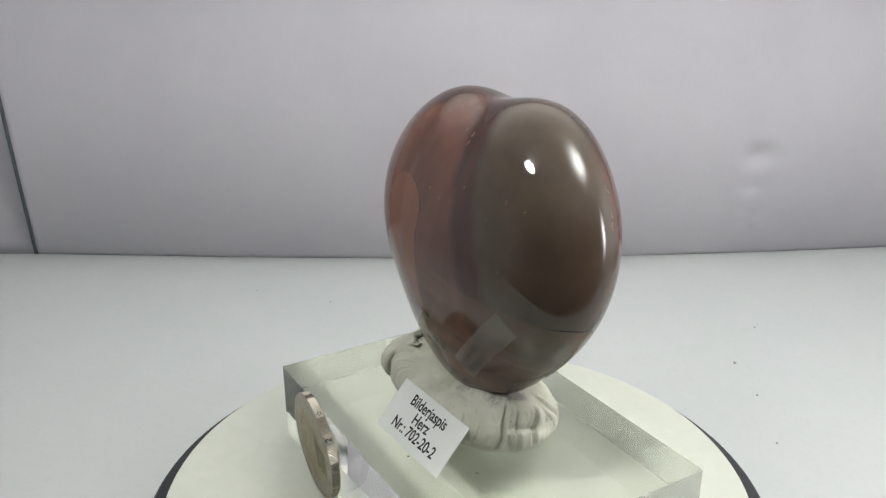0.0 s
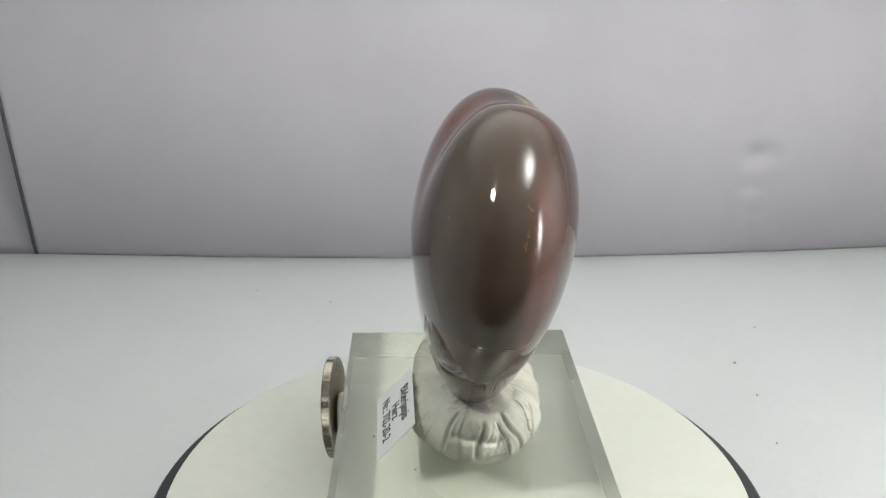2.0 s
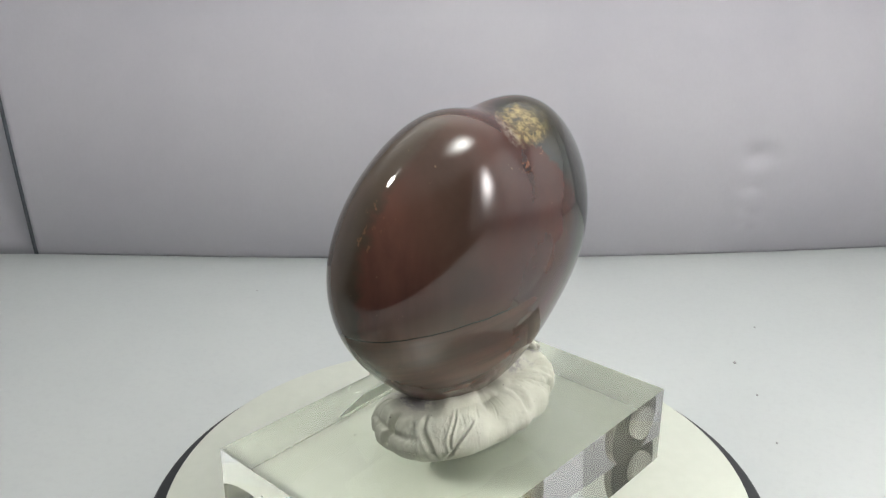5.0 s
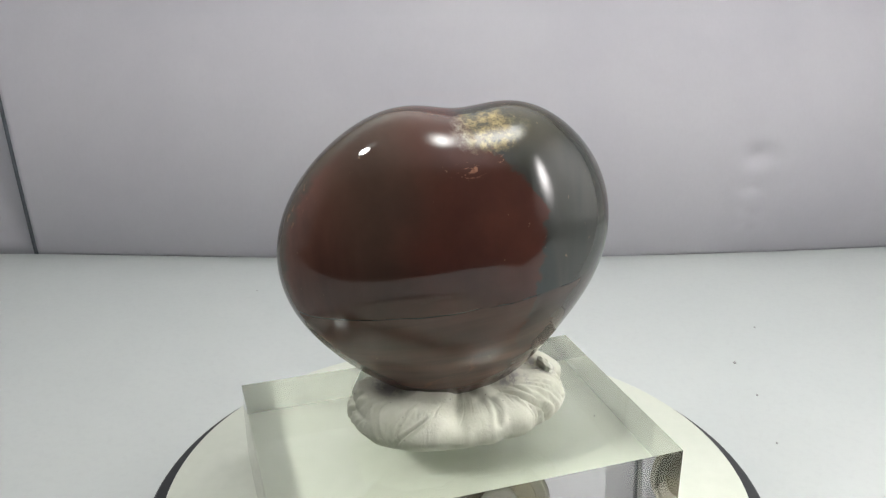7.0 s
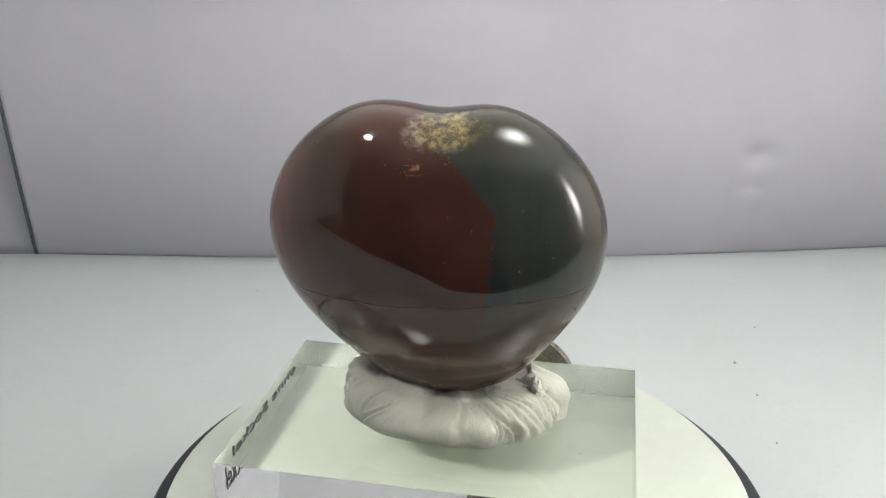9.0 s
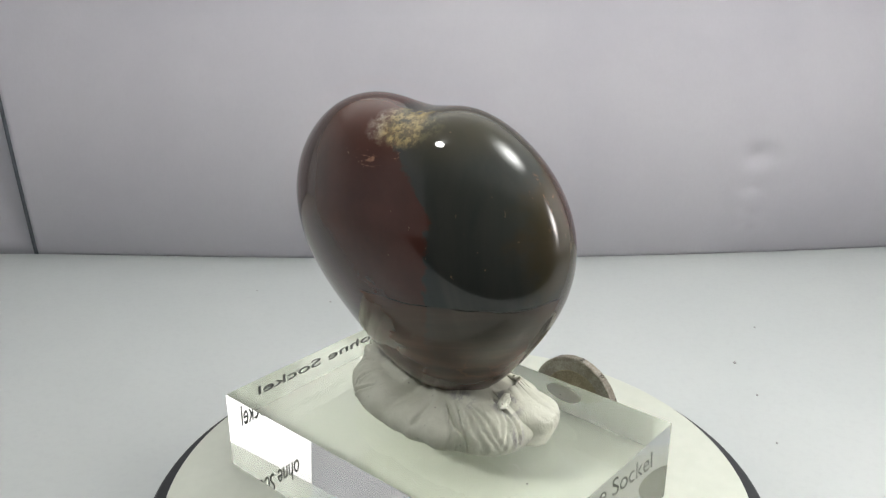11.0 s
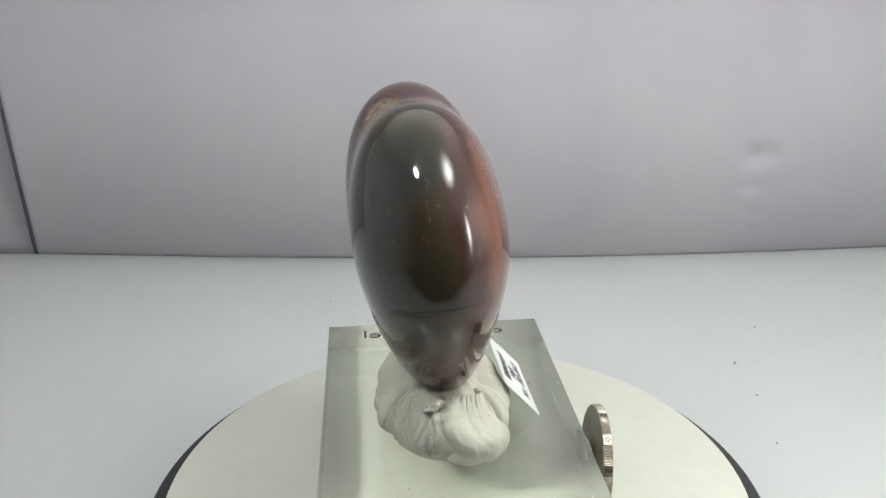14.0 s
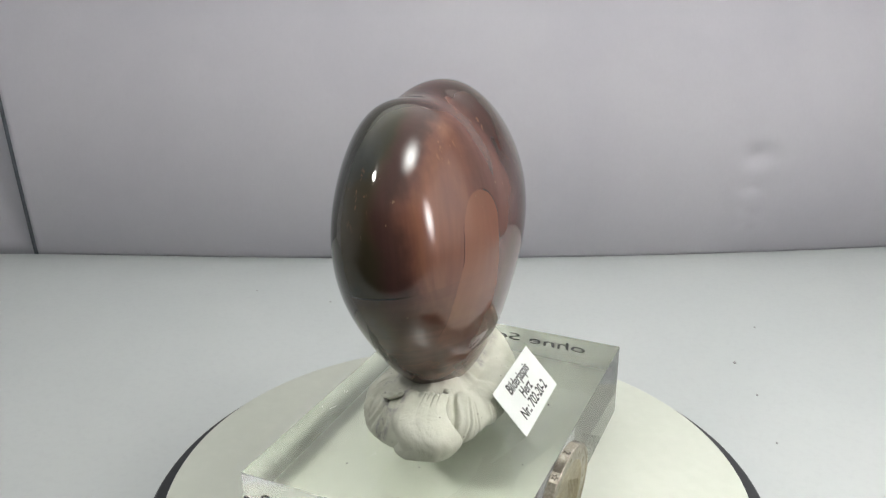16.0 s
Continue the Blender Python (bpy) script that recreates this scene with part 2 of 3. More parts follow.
ACRYLIC_SIDE = glass_material("buffed_acrylic_edge", 0.0)
TAPE = tape_material()
# dark colour stands in for the shade inside the struck edge marks
STRUCK = paint("struck_shadow_metal", (0.10, 0.085, 0.065), (0.06, 0.05, 0.04), 0.5, 300, 0.1, 0.6, 0.0001)
TAPE_INK = paint("faded_pen", (0.012, 0.012, 0.014), (0.02, 0.02, 0.022), 0.5, 300, 0.0)
CRUMB_DARK = paint("dark_dust", (0.10, 0.09, 0.08), (0.06, 0.06, 0.06), 0.9, 900)
CRUMB_PALE = paint("pale_scuff", (0.78, 0.79, 0.76), (0.70, 0.71, 0.68), 0.7, 900)
CRUMB = paint("grey_crumb", (0.40, 0.40, 0.39), (0.3, 0.3, 0.3), 0.9, 900)
PAD = paint("grey_putty_pad", (0.74, 0.73, 0.65), (0.66, 0.65, 0.58), 0.7, 250, 0.3)


# ---- building helpers ----
def mesh_object(name, bm, material, parent=None, label="", smooth=True, closed=True):
    me = bpy.data.meshes.new(name)
    if closed:
        bmesh.ops.recalc_face_normals(bm, faces=bm.faces[:])
    bm.to_mesh(me)
    bm.free()
    me.materials.append(material)
    for f in me.polygons:
        f.use_smooth = smooth
    ob = new(name, me)
    ob.parent = parent
    if label:
        tagged(ob, label)
    return ob


def part(name, bm, material, parent, label="", smooth=True):
    return mesh_object(name, bm, material, parent, label, smooth)


def box(x0, y0, z0, x1, y1, z1, bevel=0.0, segments=2):
    bm = bmesh.new()
    bmesh.ops.create_cube(bm, size=1, matrix=Matrix.Translation(((x0 + x1) / 2, (y0 + y1) / 2, (z0 + z1) / 2)) @ Matrix.Diagonal((x1 - x0, y1 - y0, z1 - z0, 1)))
    if bevel:
        bmesh.ops.bevel(bm, geom=bm.edges[:], offset=bevel, segments=segments, profile=0.5, affect="EDGES")
    return bm


def lathe(profile, steps=96):
    """A turned body from (radius, height) pairs, closed at the axis where the radius is 0."""
    bm = bmesh.new()
    rings = []
    for r, z in profile:
        if r == 0:
            rings.append([bm.verts.new((0, 0, z))])
        else:
            rings.append([bm.verts.new((r * math.cos(2 * math.pi * i / steps), r * math.sin(2 * math.pi * i / steps), z)) for i in range(steps)])
    for a, b in zip(rings, rings[1:]):
        for i in range(steps):
            j = (i + 1) % steps
            if len(a) == 1:
                bm.faces.new((a[0], b[i], b[j]))
            elif len(b) == 1:
                bm.faces.new((a[i], a[j], b[0]))
            else:
                bm.faces.new((a[i], a[j], b[j], b[i]))
    return bm


def sheet(nx, ny, place):
    """A grid of points place(i / nx, j / ny)."""
    bm = bmesh.new()
    vs = [[bm.verts.new(place(i / nx, j / ny)) for i in range(nx + 1)] for j in range(ny + 1)]
    for j in range(ny):
        for i in range(nx):
            bm.faces.new((vs[j][i], vs[j][i + 1], vs[j + 1][i + 1], vs[j + 1][i]))
    return bm


def thicken(ob, thickness, offset=-1.0):
    mod = ob.modifiers.new("thickness", "SOLIDIFY")
    mod.thickness, mod.offset = thickness, offset
    return ob


def lettering(name, text, size, material, parent, m, label="", spread=1.0, narrow=1.0, bold=0.0):
    """Raised flat lettering as a mesh part."""
    cu = bpy.data.curves.new(name, "FONT")
    cu.body, cu.size, cu.extrude, cu.align_x, cu.align_y = text, size, 0.00002, "CENTER", "CENTER"
    cu.space_character, cu.offset = spread, bold
    ob = new(name, cu)
    bpy.context.view_layer.update()
    me = bpy.data.meshes.new_from_object(ob.evaluated_get(bpy.context.evaluated_depsgraph_get()))
    bpy.data.objects.remove(ob)
    me.materials.clear()
    me.materials.append(material)
    out = new(name, me)
    out.parent = parent
    out.matrix_basis = m @ Matrix.Diagonal((narrow, 1, 1, 1))
    if label:
        tagged(out, label)
    return out


def empty(name, m, label, category, group="", kind=""):
    ob = new(name)
    ob.empty_display_size = 0.01
    ob.matrix_basis = m
    return tagged(ob, label, category, group, kind)


# ---- setting ----
def wall_line(x):
    """Where the bent backdrop meets the table: y for each x."""
    return 0.2212 + 0.34 * max(0.0, x + 0.03) ** 2 * (1 - 0.35 * min(1.0, max(0.0, x) / 0.5)) + 0.004 * math.exp(-((x + 0.22) / 0.09) ** 2)



def bow(z):
    """Shade put into the shape: backdrop overhangs at its foot, leans back higher up."""
    h = min(max(z - TABLE_Z, 0.0), 0.13)
    return 5.6 * h * h - 0.62 * h


def build_setting():
    tagged(mesh_object("tabletop", box(-0.33, -0.128, TABLE_Z - 0.022, 0.33, 0.34, TABLE_Z, 0.002), LAMINATE, smooth=False),
           "grey-white speckled tabletop under the turntable", "tabletop", kind="structure")

    def back(a, b):
        x, z = -0.2120 + a * 0.54, TABLE_Z + b * 0.31
        x = (x - 0.055 * b * 0.31 * (1 - a)) * (1 + bow(z) / 0.407)
        dent = 0.0031 * math.exp(-((x - 0.1405) / 0.009) ** 2 - ((z - 0.0270) / 0.005) ** 2)
        dent += 0.0019 * math.exp(-((x - 0.1390) / 0.006) ** 2 - ((z - 0.0110) / 0.0035) ** 2)
        dent += 0.0014 * math.exp(-((x - 0.1400) / 0.005) ** 2 - ((z + 0.0020) / 0.003) ** 2)
        dent += 0.0010 * math.exp(-((x - 0.1405) / 0.004) ** 2 - ((z + 0.0110) / 0.0025) ** 2)
        return (x, wall_line(x / (1 + bow(z) / 0.407)) + 0.0005 * math.sin(9 * x + 14 * z) + bow(z) + dent, z)

    wall = thicken(mesh_object("wall_back", sheet(260, 190, back), CARD, closed=False), 0.003, -1.0)
    tagged(wall, "lilac-grey textured card backdrop with a small dent", "backdrop", kind="structure")

    def left(a, b):
        x, z = -0.2138 - a * 0.115, TABLE_Z + b * 0.31
        return ((x - 0.055 * b * 0.31) * (1 + bow(z) / 0.407), wall_line(-0.2138) + 0.55 * bow(z) - 0.02 * a * 0.115, z)

    tagged(thicken(mesh_object("wall_left_panel", sheet(30, 40, left), CARD, closed=False), 0.003, 1.0),
           "pale lilac-grey side panel of the backdrop", "backdrop", kind="structure")

    def gap(a, b):
        z = TABLE_Z + b * 0.31
        return ((-0.2140 + a * 0.0021 - 0.055 * b * 0.31) * (1 + bow(z) / 0.407), wall_line(-0.2130) + bow(z) - 0.0004, z)

    tagged(thicken(mesh_object("trim_seam", sheet(2, 60, gap), SEAM_DARK, closed=False), 0.002, -1.0),
           "dark gap between two backdrop panels", "seam", kind="structure")
    tagged(mesh_object("wall_left", box(-0.335, -0.24, TABLE_Z, -0.325, 0.34, 0.28), TENT, smooth=False), "white cloth side of the photo tent", "wall", kind="structure")
    tagged(mesh_object("wall_right", box(0.325, -0.205, TABLE_Z, 0.335, 0.34, 0.28), TENT, smooth=False), "white cloth side of the photo tent", "wall", kind="structure")
    tagged(mesh_object("ceiling", box(-0.335, -0.36, 0.2725, 0.335, 0.34, 0.28), TENT, smooth=False), "white cloth top of the photo tent", "ceiling", kind="structure")
    for name, m, (x0, y0, x1, y1), material in (("ceiling_glow", pose(0.115, -0.058, 0.270), (-0.43, -0.30, 0.20, 0.36), HOT_TOP),
                                    ("wall_right_glow", pose(0.3235, -0.125, 0.135, 0, 0, 0) @ pose(0, 0, 0, 90, 0, 90), (-0.075, -0.13, 0.26, 0.13), HOT_SIDE)):
        glow = mesh_object(name, box(x0, y0, -0.001, x1, y1, 0.001), material, smooth=False)
        glow.matrix_basis = m
        tagged(glow, "glowing tent cloth with a lamp behind it and an added wide glow", "lamp", kind="structure")
    # the dim room in front of the tent; its unseen walls are added
    for name, b in (("wall_room_front", (-0.8, -0.92, -0.45, 0.8, -0.9, 0.6)), ("wall_room_left", (-0.82, -0.9, -0.45, -0.8, 0.42, 0.6)),
                    ("wall_room_right", (0.8, -0.9, -0.45, 0.82, 0.42, 0.6)), ("wall_room_back", (-0.8, 0.42, -0.45, 0.8, 0.44, 0.6)),
                    ("floor", (-0.82, -0.92, -0.47, 0.82, 0.44, -0.45)), ("ceiling_room", (-0.82, -0.92, 0.6, 0.82, 0.44, 0.62))):
        tagged(mesh_object(name, box(*b), DARK_ROOM, smooth=False), "unseen dim room surface, added to close the place", "wall", kind="structure")


# ---- things ----
BLOCK_YAW = -57.97  # the long side of the block


def build_turntable():
    base = empty("turntable", pose(0, 0, TABLE_Z), "round white-topped turntable with a dark grey base", "turntable")
    h = -TABLE_Z
    part("base", lathe([(0, 0), (0.0735, 0), (0.0747, 0.001), (0.0757, 0.004), (0.0758, h - 0.0046), (0.0755, h - 0.0040), (0.0748, h - 0.0037), (0, h - 0.0037)], 160), RIM_DARK, base, "dark grey plastic base")
    disc = mesh_object("plate", lathe([(0, h - 0.0036), (0.0704, h - 0.0036), (0.0709, h - 0.0021), (0.0709, h - 0.0005), (0.0706, h - 0.0001), (0.0703, h), (0, h)], 160), DISC_WHITE, base, "matt greenish-white round plate")
    return base, disc


def build_block():
    m = pose(3.32e-3, -1.45e-3, 0.00004, 0, 0, BLOCK_YAW)
    base = empty("display_block", m, "clear acrylic display block lying on the turntable", "display block")
    # the clear body: top and bottom let the light through to the plate, the four buffed edges catch it
    whole = box(-0.0451, -0.030, 0, 0.0451, 0.030, 0.02025)
    bmesh.ops.recalc_face_normals(whole, faces=whole.faces[:])
    for name, shade, keep in (("slab", False, lambda q: abs(q.z) > 0.9), ("edge", True, lambda q: q.x > 0.5), ("edge", False, lambda q: q.x < -0.5),
                              ("edge", True, lambda q: abs(q.x) <= 0.5 and q.y > 0.5), ("edge", True, lambda q: abs(q.x) <= 0.5 and q.y < -0.5)):
        bm = whole.copy()
        bmesh.ops.delete(bm, geom=[f for f in bm.faces if not keep(f.normal)], context="FACES")
        piece = mesh_object(name, bm, ACRYLIC if name == "slab" else ACRYLIC_SIDE, base, smooth=False, closed=False)
        piece.visible_shadow = shade
    whole.free()
    for x, y, size in ((0.021, -0.012, 0.00022), (-0.018, -0.024, 0.00016), (0.008, -0.0215, 0.00026), (0.031, 0.016, 0.00014), (-0.033, 0.011, 0.0002), (-0.028, -0.004, 0.00013), (0.036, -0.008, 0.00013)):
        speck = bmesh.new()
        bmesh.ops.create_icosphere(speck, subdivisions=1, radius=size, matrix=Matrix.Translation((x, y, 0.02027)) @ Matrix.Diagonal((1.4, 1, 0.4, 1)))
        part("dust_speck", speck, CRUMB_DARK, base)
    rng = random.Random(5)
    for cx, cy, count in ((-0.030, 0.006, 4), (0.012, -0.027, 3), (-0.012, 0.0262, 4)):
        for k in range(count):
            length = rng.uniform(0.0003, 0.0011)
            scuff = part("scuff", box(-length, -0.00005, 0, length, 0.00005, 0.00003), CRUMB_PALE, base, smooth=False)
            scuff.matrix_basis = pose(cx + rng.uniform(-0.006, 0.006), cy + rng.uniform(-0.002, 0.002), 0.02027, 0, 0, rng.uniform(-35, 35))

    lettering("lettering", "ohne Sockel", 0.0084, GREY_INK, base, pose(0.04500, 0, 0.0120, 90, 0, 90), "grey printed letters on the end face")
    return base


def heart_point(theta, rho, side):
    """A point of the stone: theta round its face, rho from the middle to the rim, side -1 front or 1 back."""
    c, s = math.cos, math.sin
    r = 35.584 - 3.857 * c(theta) + 1.212 * s(theta) + 0.278 * c(2 * theta) + 0.097 * s(2 * theta) + 0.462 * c(3 * theta) + 1.241 * s(3 * theta) \
        + 0.659 * c(4 * theta) - 0.339 * s(4 * theta) - 0.156 * c(5 * theta) - 0.027 * s(5 * theta)
    d = (theta - math.pi / 2 + 0.0517 + math.pi) % (2 * math.pi) - math.pi
    r -= 4.4 * math.exp(-(d / 0.3187) ** 2) * rho ** 3
    t = (16.850, 0.400, 2.000, 0.200) if side < 0 else (16.300, 0.100, 2.300, 0.900)
    w = t[0] + rho * (t[1] * c(theta) + t[2] * s(theta) + t[3] * c(2 * theta) - 1.0 * s(2 * theta))
    u, z = rho * r * c(theta), rho * r * s(theta)
    w *= 1.02 * math.sqrt(max(0.0, 1 - rho ** 2.03))
    # the cleft runs down the faces and fades out
    if side < 0:
        fade, line = min(1.0, max(0.0, (z + 4) / 34)) ** 2, 2.0
    else:
        fade, line = min(1.0, max(0.0, (z - 1) / 28)) ** 1.5, -1.5 - 0.25 * max(0.0, 28 - z)
    w -= (2.0 if side < 0 else 2.5) * fade * math.exp(-((u - line) / 7.2) ** 2) * (1 - rho ** 6)
    # the middle plane is slightly bent and twisted
    p, q = u / 30, z / 30
    bend = 0.40 * p * p + 0.95 * p * q - 0.60 * q * q + 0.50 * p * p * q
    return Vector((u, side * w + bend, z)) / 1000


STONE_POSE = pose(5.197e-3, 3.385e-3, 64.215e-3, 0, 0, 123.214) @ pose(0, 0, 0, 6.749) @ pose(0, 0, 0, 0, -8.060)


def build_stone():
    bm = bmesh.new()
    nt, nr = 200, 44
    rim = None
    for side in (-1, 1):
        pole = bm.verts.new(heart_point(0, 0, side))
        last = None
        for j in range(1, nr + 1):
            rho = math.sin(math.pi / 2 * j / nr)
            if j == nr and rim is not None:
                ring = rim
            else:
                ring = [bm.verts.new(heart_point(2 * math.pi * i / nt, rho, side)) for i in range(nt)]
            for i in range(nt):
                k = (i + 1) % nt
                if last is None:
                    bm.faces.new((pole, ring[i], ring[k]))
                else:
                    bm.faces.new((last[i], ring[i], ring[k], last[k]))
            last = ring
        rim = last
    stone = mesh_object("heart_stone", bm, JASPER)
    stone.matrix_basis = STONE_POSE
    return tagged(stone, "polished red, brown and dark green jasper heart standing in white putty", "stone")


def build_tape(stone):
    """Clear adhesive strip that follows the back of the stone."""
    tree = BVHTree.FromPolygons([v.co for v in stone.data.vertices], [list(f.vertices) for f in stone.data.polygons])
    a, b = Vector((-0.0284, 0, -0.0060)), Vector((-0.0146, 0, -0.0252))
    along = (b - a).normalized()
    across = along.cross(Vector((0, 1, 0)))

    def lay(p, q, raise_by):
        start = a + along * p + across * q + Vector((0, 0.05, 0))
        place, normal, _, _ = tree.ray_cast(start, Vector((0, -1, 0)))
        return place + normal * raise_by if place else start - Vector((0, 0.05, 0))

    tape = mesh_object("adhesive_tape", sheet(24, 8, lambda i, j: lay(i * 0.0236, (j - 0.5) * 0.0058, 0.00012)), TAPE)
    tape.matrix_basis = stone.matrix_basis
    tagged(tape, "small clear tape strip stuck on the stone", "tape")
    for row in range(2):
        for k in range(6):
            p0, q0 = 0.0125 + 0.0016 * k, -0.0014 + 0.0022 * row
            part("scribble_bar", sheet(3, 2, lambda i, j: lay(p0 + i * 0.0006, q0 + (j - 0.5) * (0.0007 + 0.0004 * ((k * 7 + row) % 3)), 0.00018)), TAPE_INK, tape)
    return tape


def putty_creases():
    """Creases in the putty: angle, lean, lower and upper end along the roll, depth, half width (radians)."""
    rng = random.Random(11)
    out = []

    def sector(first, last, count, depth, width, low, high, lean=0.0):
        for i in range(count):
            a = first + (last - first) * (i + rng.uniform(0.15, 0.85)) / count
            f0 = rng.uniform(*low)
            out.append((math.radians(a), lean + rng.uniform(-0.5, 0.5), f0, rng.uniform(*high), depth * rng.uniform(0.5, 1.25), width * rng.uniform(0.6, 1.4)))

    sector(156, 216, 6, 0.00085, 0.016, (0.02, 0.18), (0.50, 0.64))      # a rosette of folds at one end
    sector(140, 230, 16, 0.00034, 0.009, (0.06, 0.40), (0.30, 0.62))
    sector(-48, -9, 8, 0.00050, 0.014, (0.02, 0.15), (0.48, 0.64))        # torn fibres at the other end
    sector(-46, -8, 13, 0.00026, 0.009, (0.03, 0.25), (0.40, 0.60))
    sector(36, 48, 3, 0.00032, 0.012, (0.02, 0.12), (0.45, 0.62), 0.3)   # stretched webs beside the flap
    sector(-150, -55, 9, 0.00016, 0.012, (0.38, 0.48), (0.56, 0.66), 0.5)  # faint pleats under the stone
    sector(60, 145, 15, 0.00042, 0.011, (0.04, 0.30), (0.22, 0.50), 0.2)  # crumbly cracks along the back
    out += [(math.radians(-143), 0.9, 0.08, 0.46, 0.0007, 0.018), (math.radians(-38), -0.5, 0.02, 0.60, 0.0010, 0.026),
            (math.radians(-74), 0.6, 0.28, 0.62, 0.0004, 0.05), (math.radians(28), 0.2, 0.04, 0.60, 0.0010, 0.030)]
    return out


def build_putty():
    m = pose(4.0e-3, 1.0e-3, 0.02025, 0, 0, 123.2144)
    base = empty("putty", m, "white kneaded putty pressed round the foot of the stone", "putty")
    creases = putty_creases()
    bm = bmesh.new()
    n, rings = 440, 78
    vs = []
    for j in range(rings + 1):
        f = j / rings
        row = []
        for i in range(n):
            a = 2 * math.pi * i / n
            ca, sa = math.cos(a), math.sin(a)
            rx, ry = (0.0220 if ca > 0 else 0.0210), (0.0112 if sa < 0 else 0.0118)
            foot = 1 / (abs(ca / rx) ** 2.3 + abs(sa / ry) ** 2.3) ** (1 / 2.3)
            foot *= 1 + 0.05 * noise.noise((ca * 2, sa * 2, 3.1)) + 0.015 * noise.noise((ca * 9, sa * 9, 1.0))
            end = max(0.0, ca) ** 3
            high = 0.0086 + 0.0044 * end + 0.0030 * max(0.0, -ca) ** 3 + 0.0012 * noise.noise((ca * 2.5, sa * 2.5, 9.0))
            high += 0.0007 * end * noise.noise((ca * 5, sa * 5, 2.0))
            bulge = 0.0043 + 0.0006 * noise.noise((ca * 4, sa * 4, 7.0))
            if f < 0.6:
                b = math.radians(-52 + 142 * f / 0.6)
                r = foot + bulge * (math.cos(b) - 0.62) / 0.38 if b < 0 else foot + bulge - (bulge + 0.0032) * (1 - math.cos(b))
                z = high * (math.sin(b) + 0.788) / 1.788
            else:
                g = (f - 0.6) / 0.4
                r = (foot - 0.0032) * (1 - g)
                z = high + 0.0022 * math.sin(g * math.pi * 0.75)
            fold = noise.noise((ca * 3.2 + 5, sa * 3.2, f * 1.1)) * 0.0010 + noise.noise((ca * 3.5 + 1, sa * 3.5, f * 5)) * 0.0005
            # a thumb-sized lump over the rosette and a shoulder on the front
            turned = (a - math.pi + 0.06 + math.pi) % (2 * math.pi) - math.pi
            fold += 0.0016 * math.exp(-(turned / 0.17) ** 2 - ((f - 0.47) / 0.09) ** 2) - 0.0010 * math.exp(-(turned / 0.22) ** 2 - ((f - 0.33) / 0.025) ** 2)
            fold += 0.0011 * math.exp(-(((a + 0.86 + math.pi) % (2 * math.pi) - math.pi) / 0.16) ** 2 - ((f - 0.20) / 0.14) ** 2)
            for angle, lean, f0, f1, depth, width in creases:
                if f0 < f < f1:
                    off = ((a - angle - lean * (f - 0.3) + math.pi) % (2 * math.pi) - math.pi + 0.014 * math.sin(f * 19 + angle * 9)) / width
                    if abs(off) < 3.5:
                        taper = min(1.0, 6 * (f - f0) / (f1 - f0), 6 * (f1 - f) / (f1 - f0))
                        fold += depth * taper * (-math.exp(-off * off) + 0.45 * math.exp(-(abs(off) - 1.9) ** 2))
            fold *= min(1.0, f * 8)
            z += fold * 0.8 if f > 0.2 else 0
            row.append(((r + fold) * ca, (r + fold) * sa, max(0.0, z)))
        vs.append([bm.verts.new(q) for q in row])
    for j in range(rings):
        for i in range(n):
            k = (i + 1) % n
            bm.faces.new((vs[j][i], vs[j][k], vs[j + 1][k], vs[j + 1][i]))
    bm.faces.new(vs[0][::-1])
    part("roll", bm, PUTTY, base)

    # a torn sheet of putty folded over the end of the roll, ragged along its upper edge
    def torn(i, j):
        a = math.radians(-4 + 33 * i + 4 * math.sin(6 * j))
        top = 0.0130 + 0.0008 * noise.noise((i * 3, 0.3, 2)) + j ** 8 * (0.0008 * noise.noise((i * 7, 0.3, 2)) + 0.0005 * noise.noise((i * 22, 1, 5)))
        z = 0.0022 + (top - 0.0022) * j
        r = 0.0250 + 0.0030 * math.sin(math.pi * min(1.0, 0.22 + 0.80 * j)) + 0.0006 * noise.noise((i * 3, j * 3, 1)) - 0.0062 * j ** 3
        r += 0.00018 * noise.noise((i * 9, j * 7, 7)) + 0.00008 * noise.noise((i * 26 + j * 4, j * 9, 3)) - 0.0032 * (2 * i - 1) ** 4
        return (r * math.cos(a), 0.92 * r * math.sin(a), z)

    thicken(mesh_object("flap", sheet(48, 40, torn), PUTTY, base, closed=False), 0.0014, 0.0)
    lip = bmesh.new()
    bmesh.ops.create_icosphere(lip, subdivisions=4, radius=1)
    for v in lip.verts:
        p = v.co.copy()
        p *= 1 + 0.40 * noise.noise(p * 1.9 + Vector((4, 0, 0))) + 0.16 * noise.noise(p * 5)
        v.co = Vector((0.0011 * p.x, 0.0024 * p.y, 0.0010 * p.z))
    ragged = part("lip", lip, PUTTY, base, "ragged grimy lip")
    ragged.matrix_basis = pose(0.0204, -0.0036, 0.0128, 12, -20, 10)
    return base


def star_outline(size):
    """A five-pointed star as a thin raised outline."""
    bm = bmesh.new()
    rings = []
    for scale, z in ((1.0, 0.0), (1.0, 0.00003), (0.55, 0.00003), (0.55, 0.0)):
        rings.append([bm.verts.new((scale * size * (1.0 if i % 2 == 0 else 0.45) * math.sin(math.pi * i / 5), scale * size * (1.0 if i % 2 == 0 else 0.45) * math.cos(math.pi * i / 5), z)) for i in range(10)])
    for p, q in zip(rings, rings[1:] + rings[:1]):
        for i in range(10):
            j = (i + 1) % 10
            bm.faces.new((p[i], p[j], q[j], q[i]))
    return bm


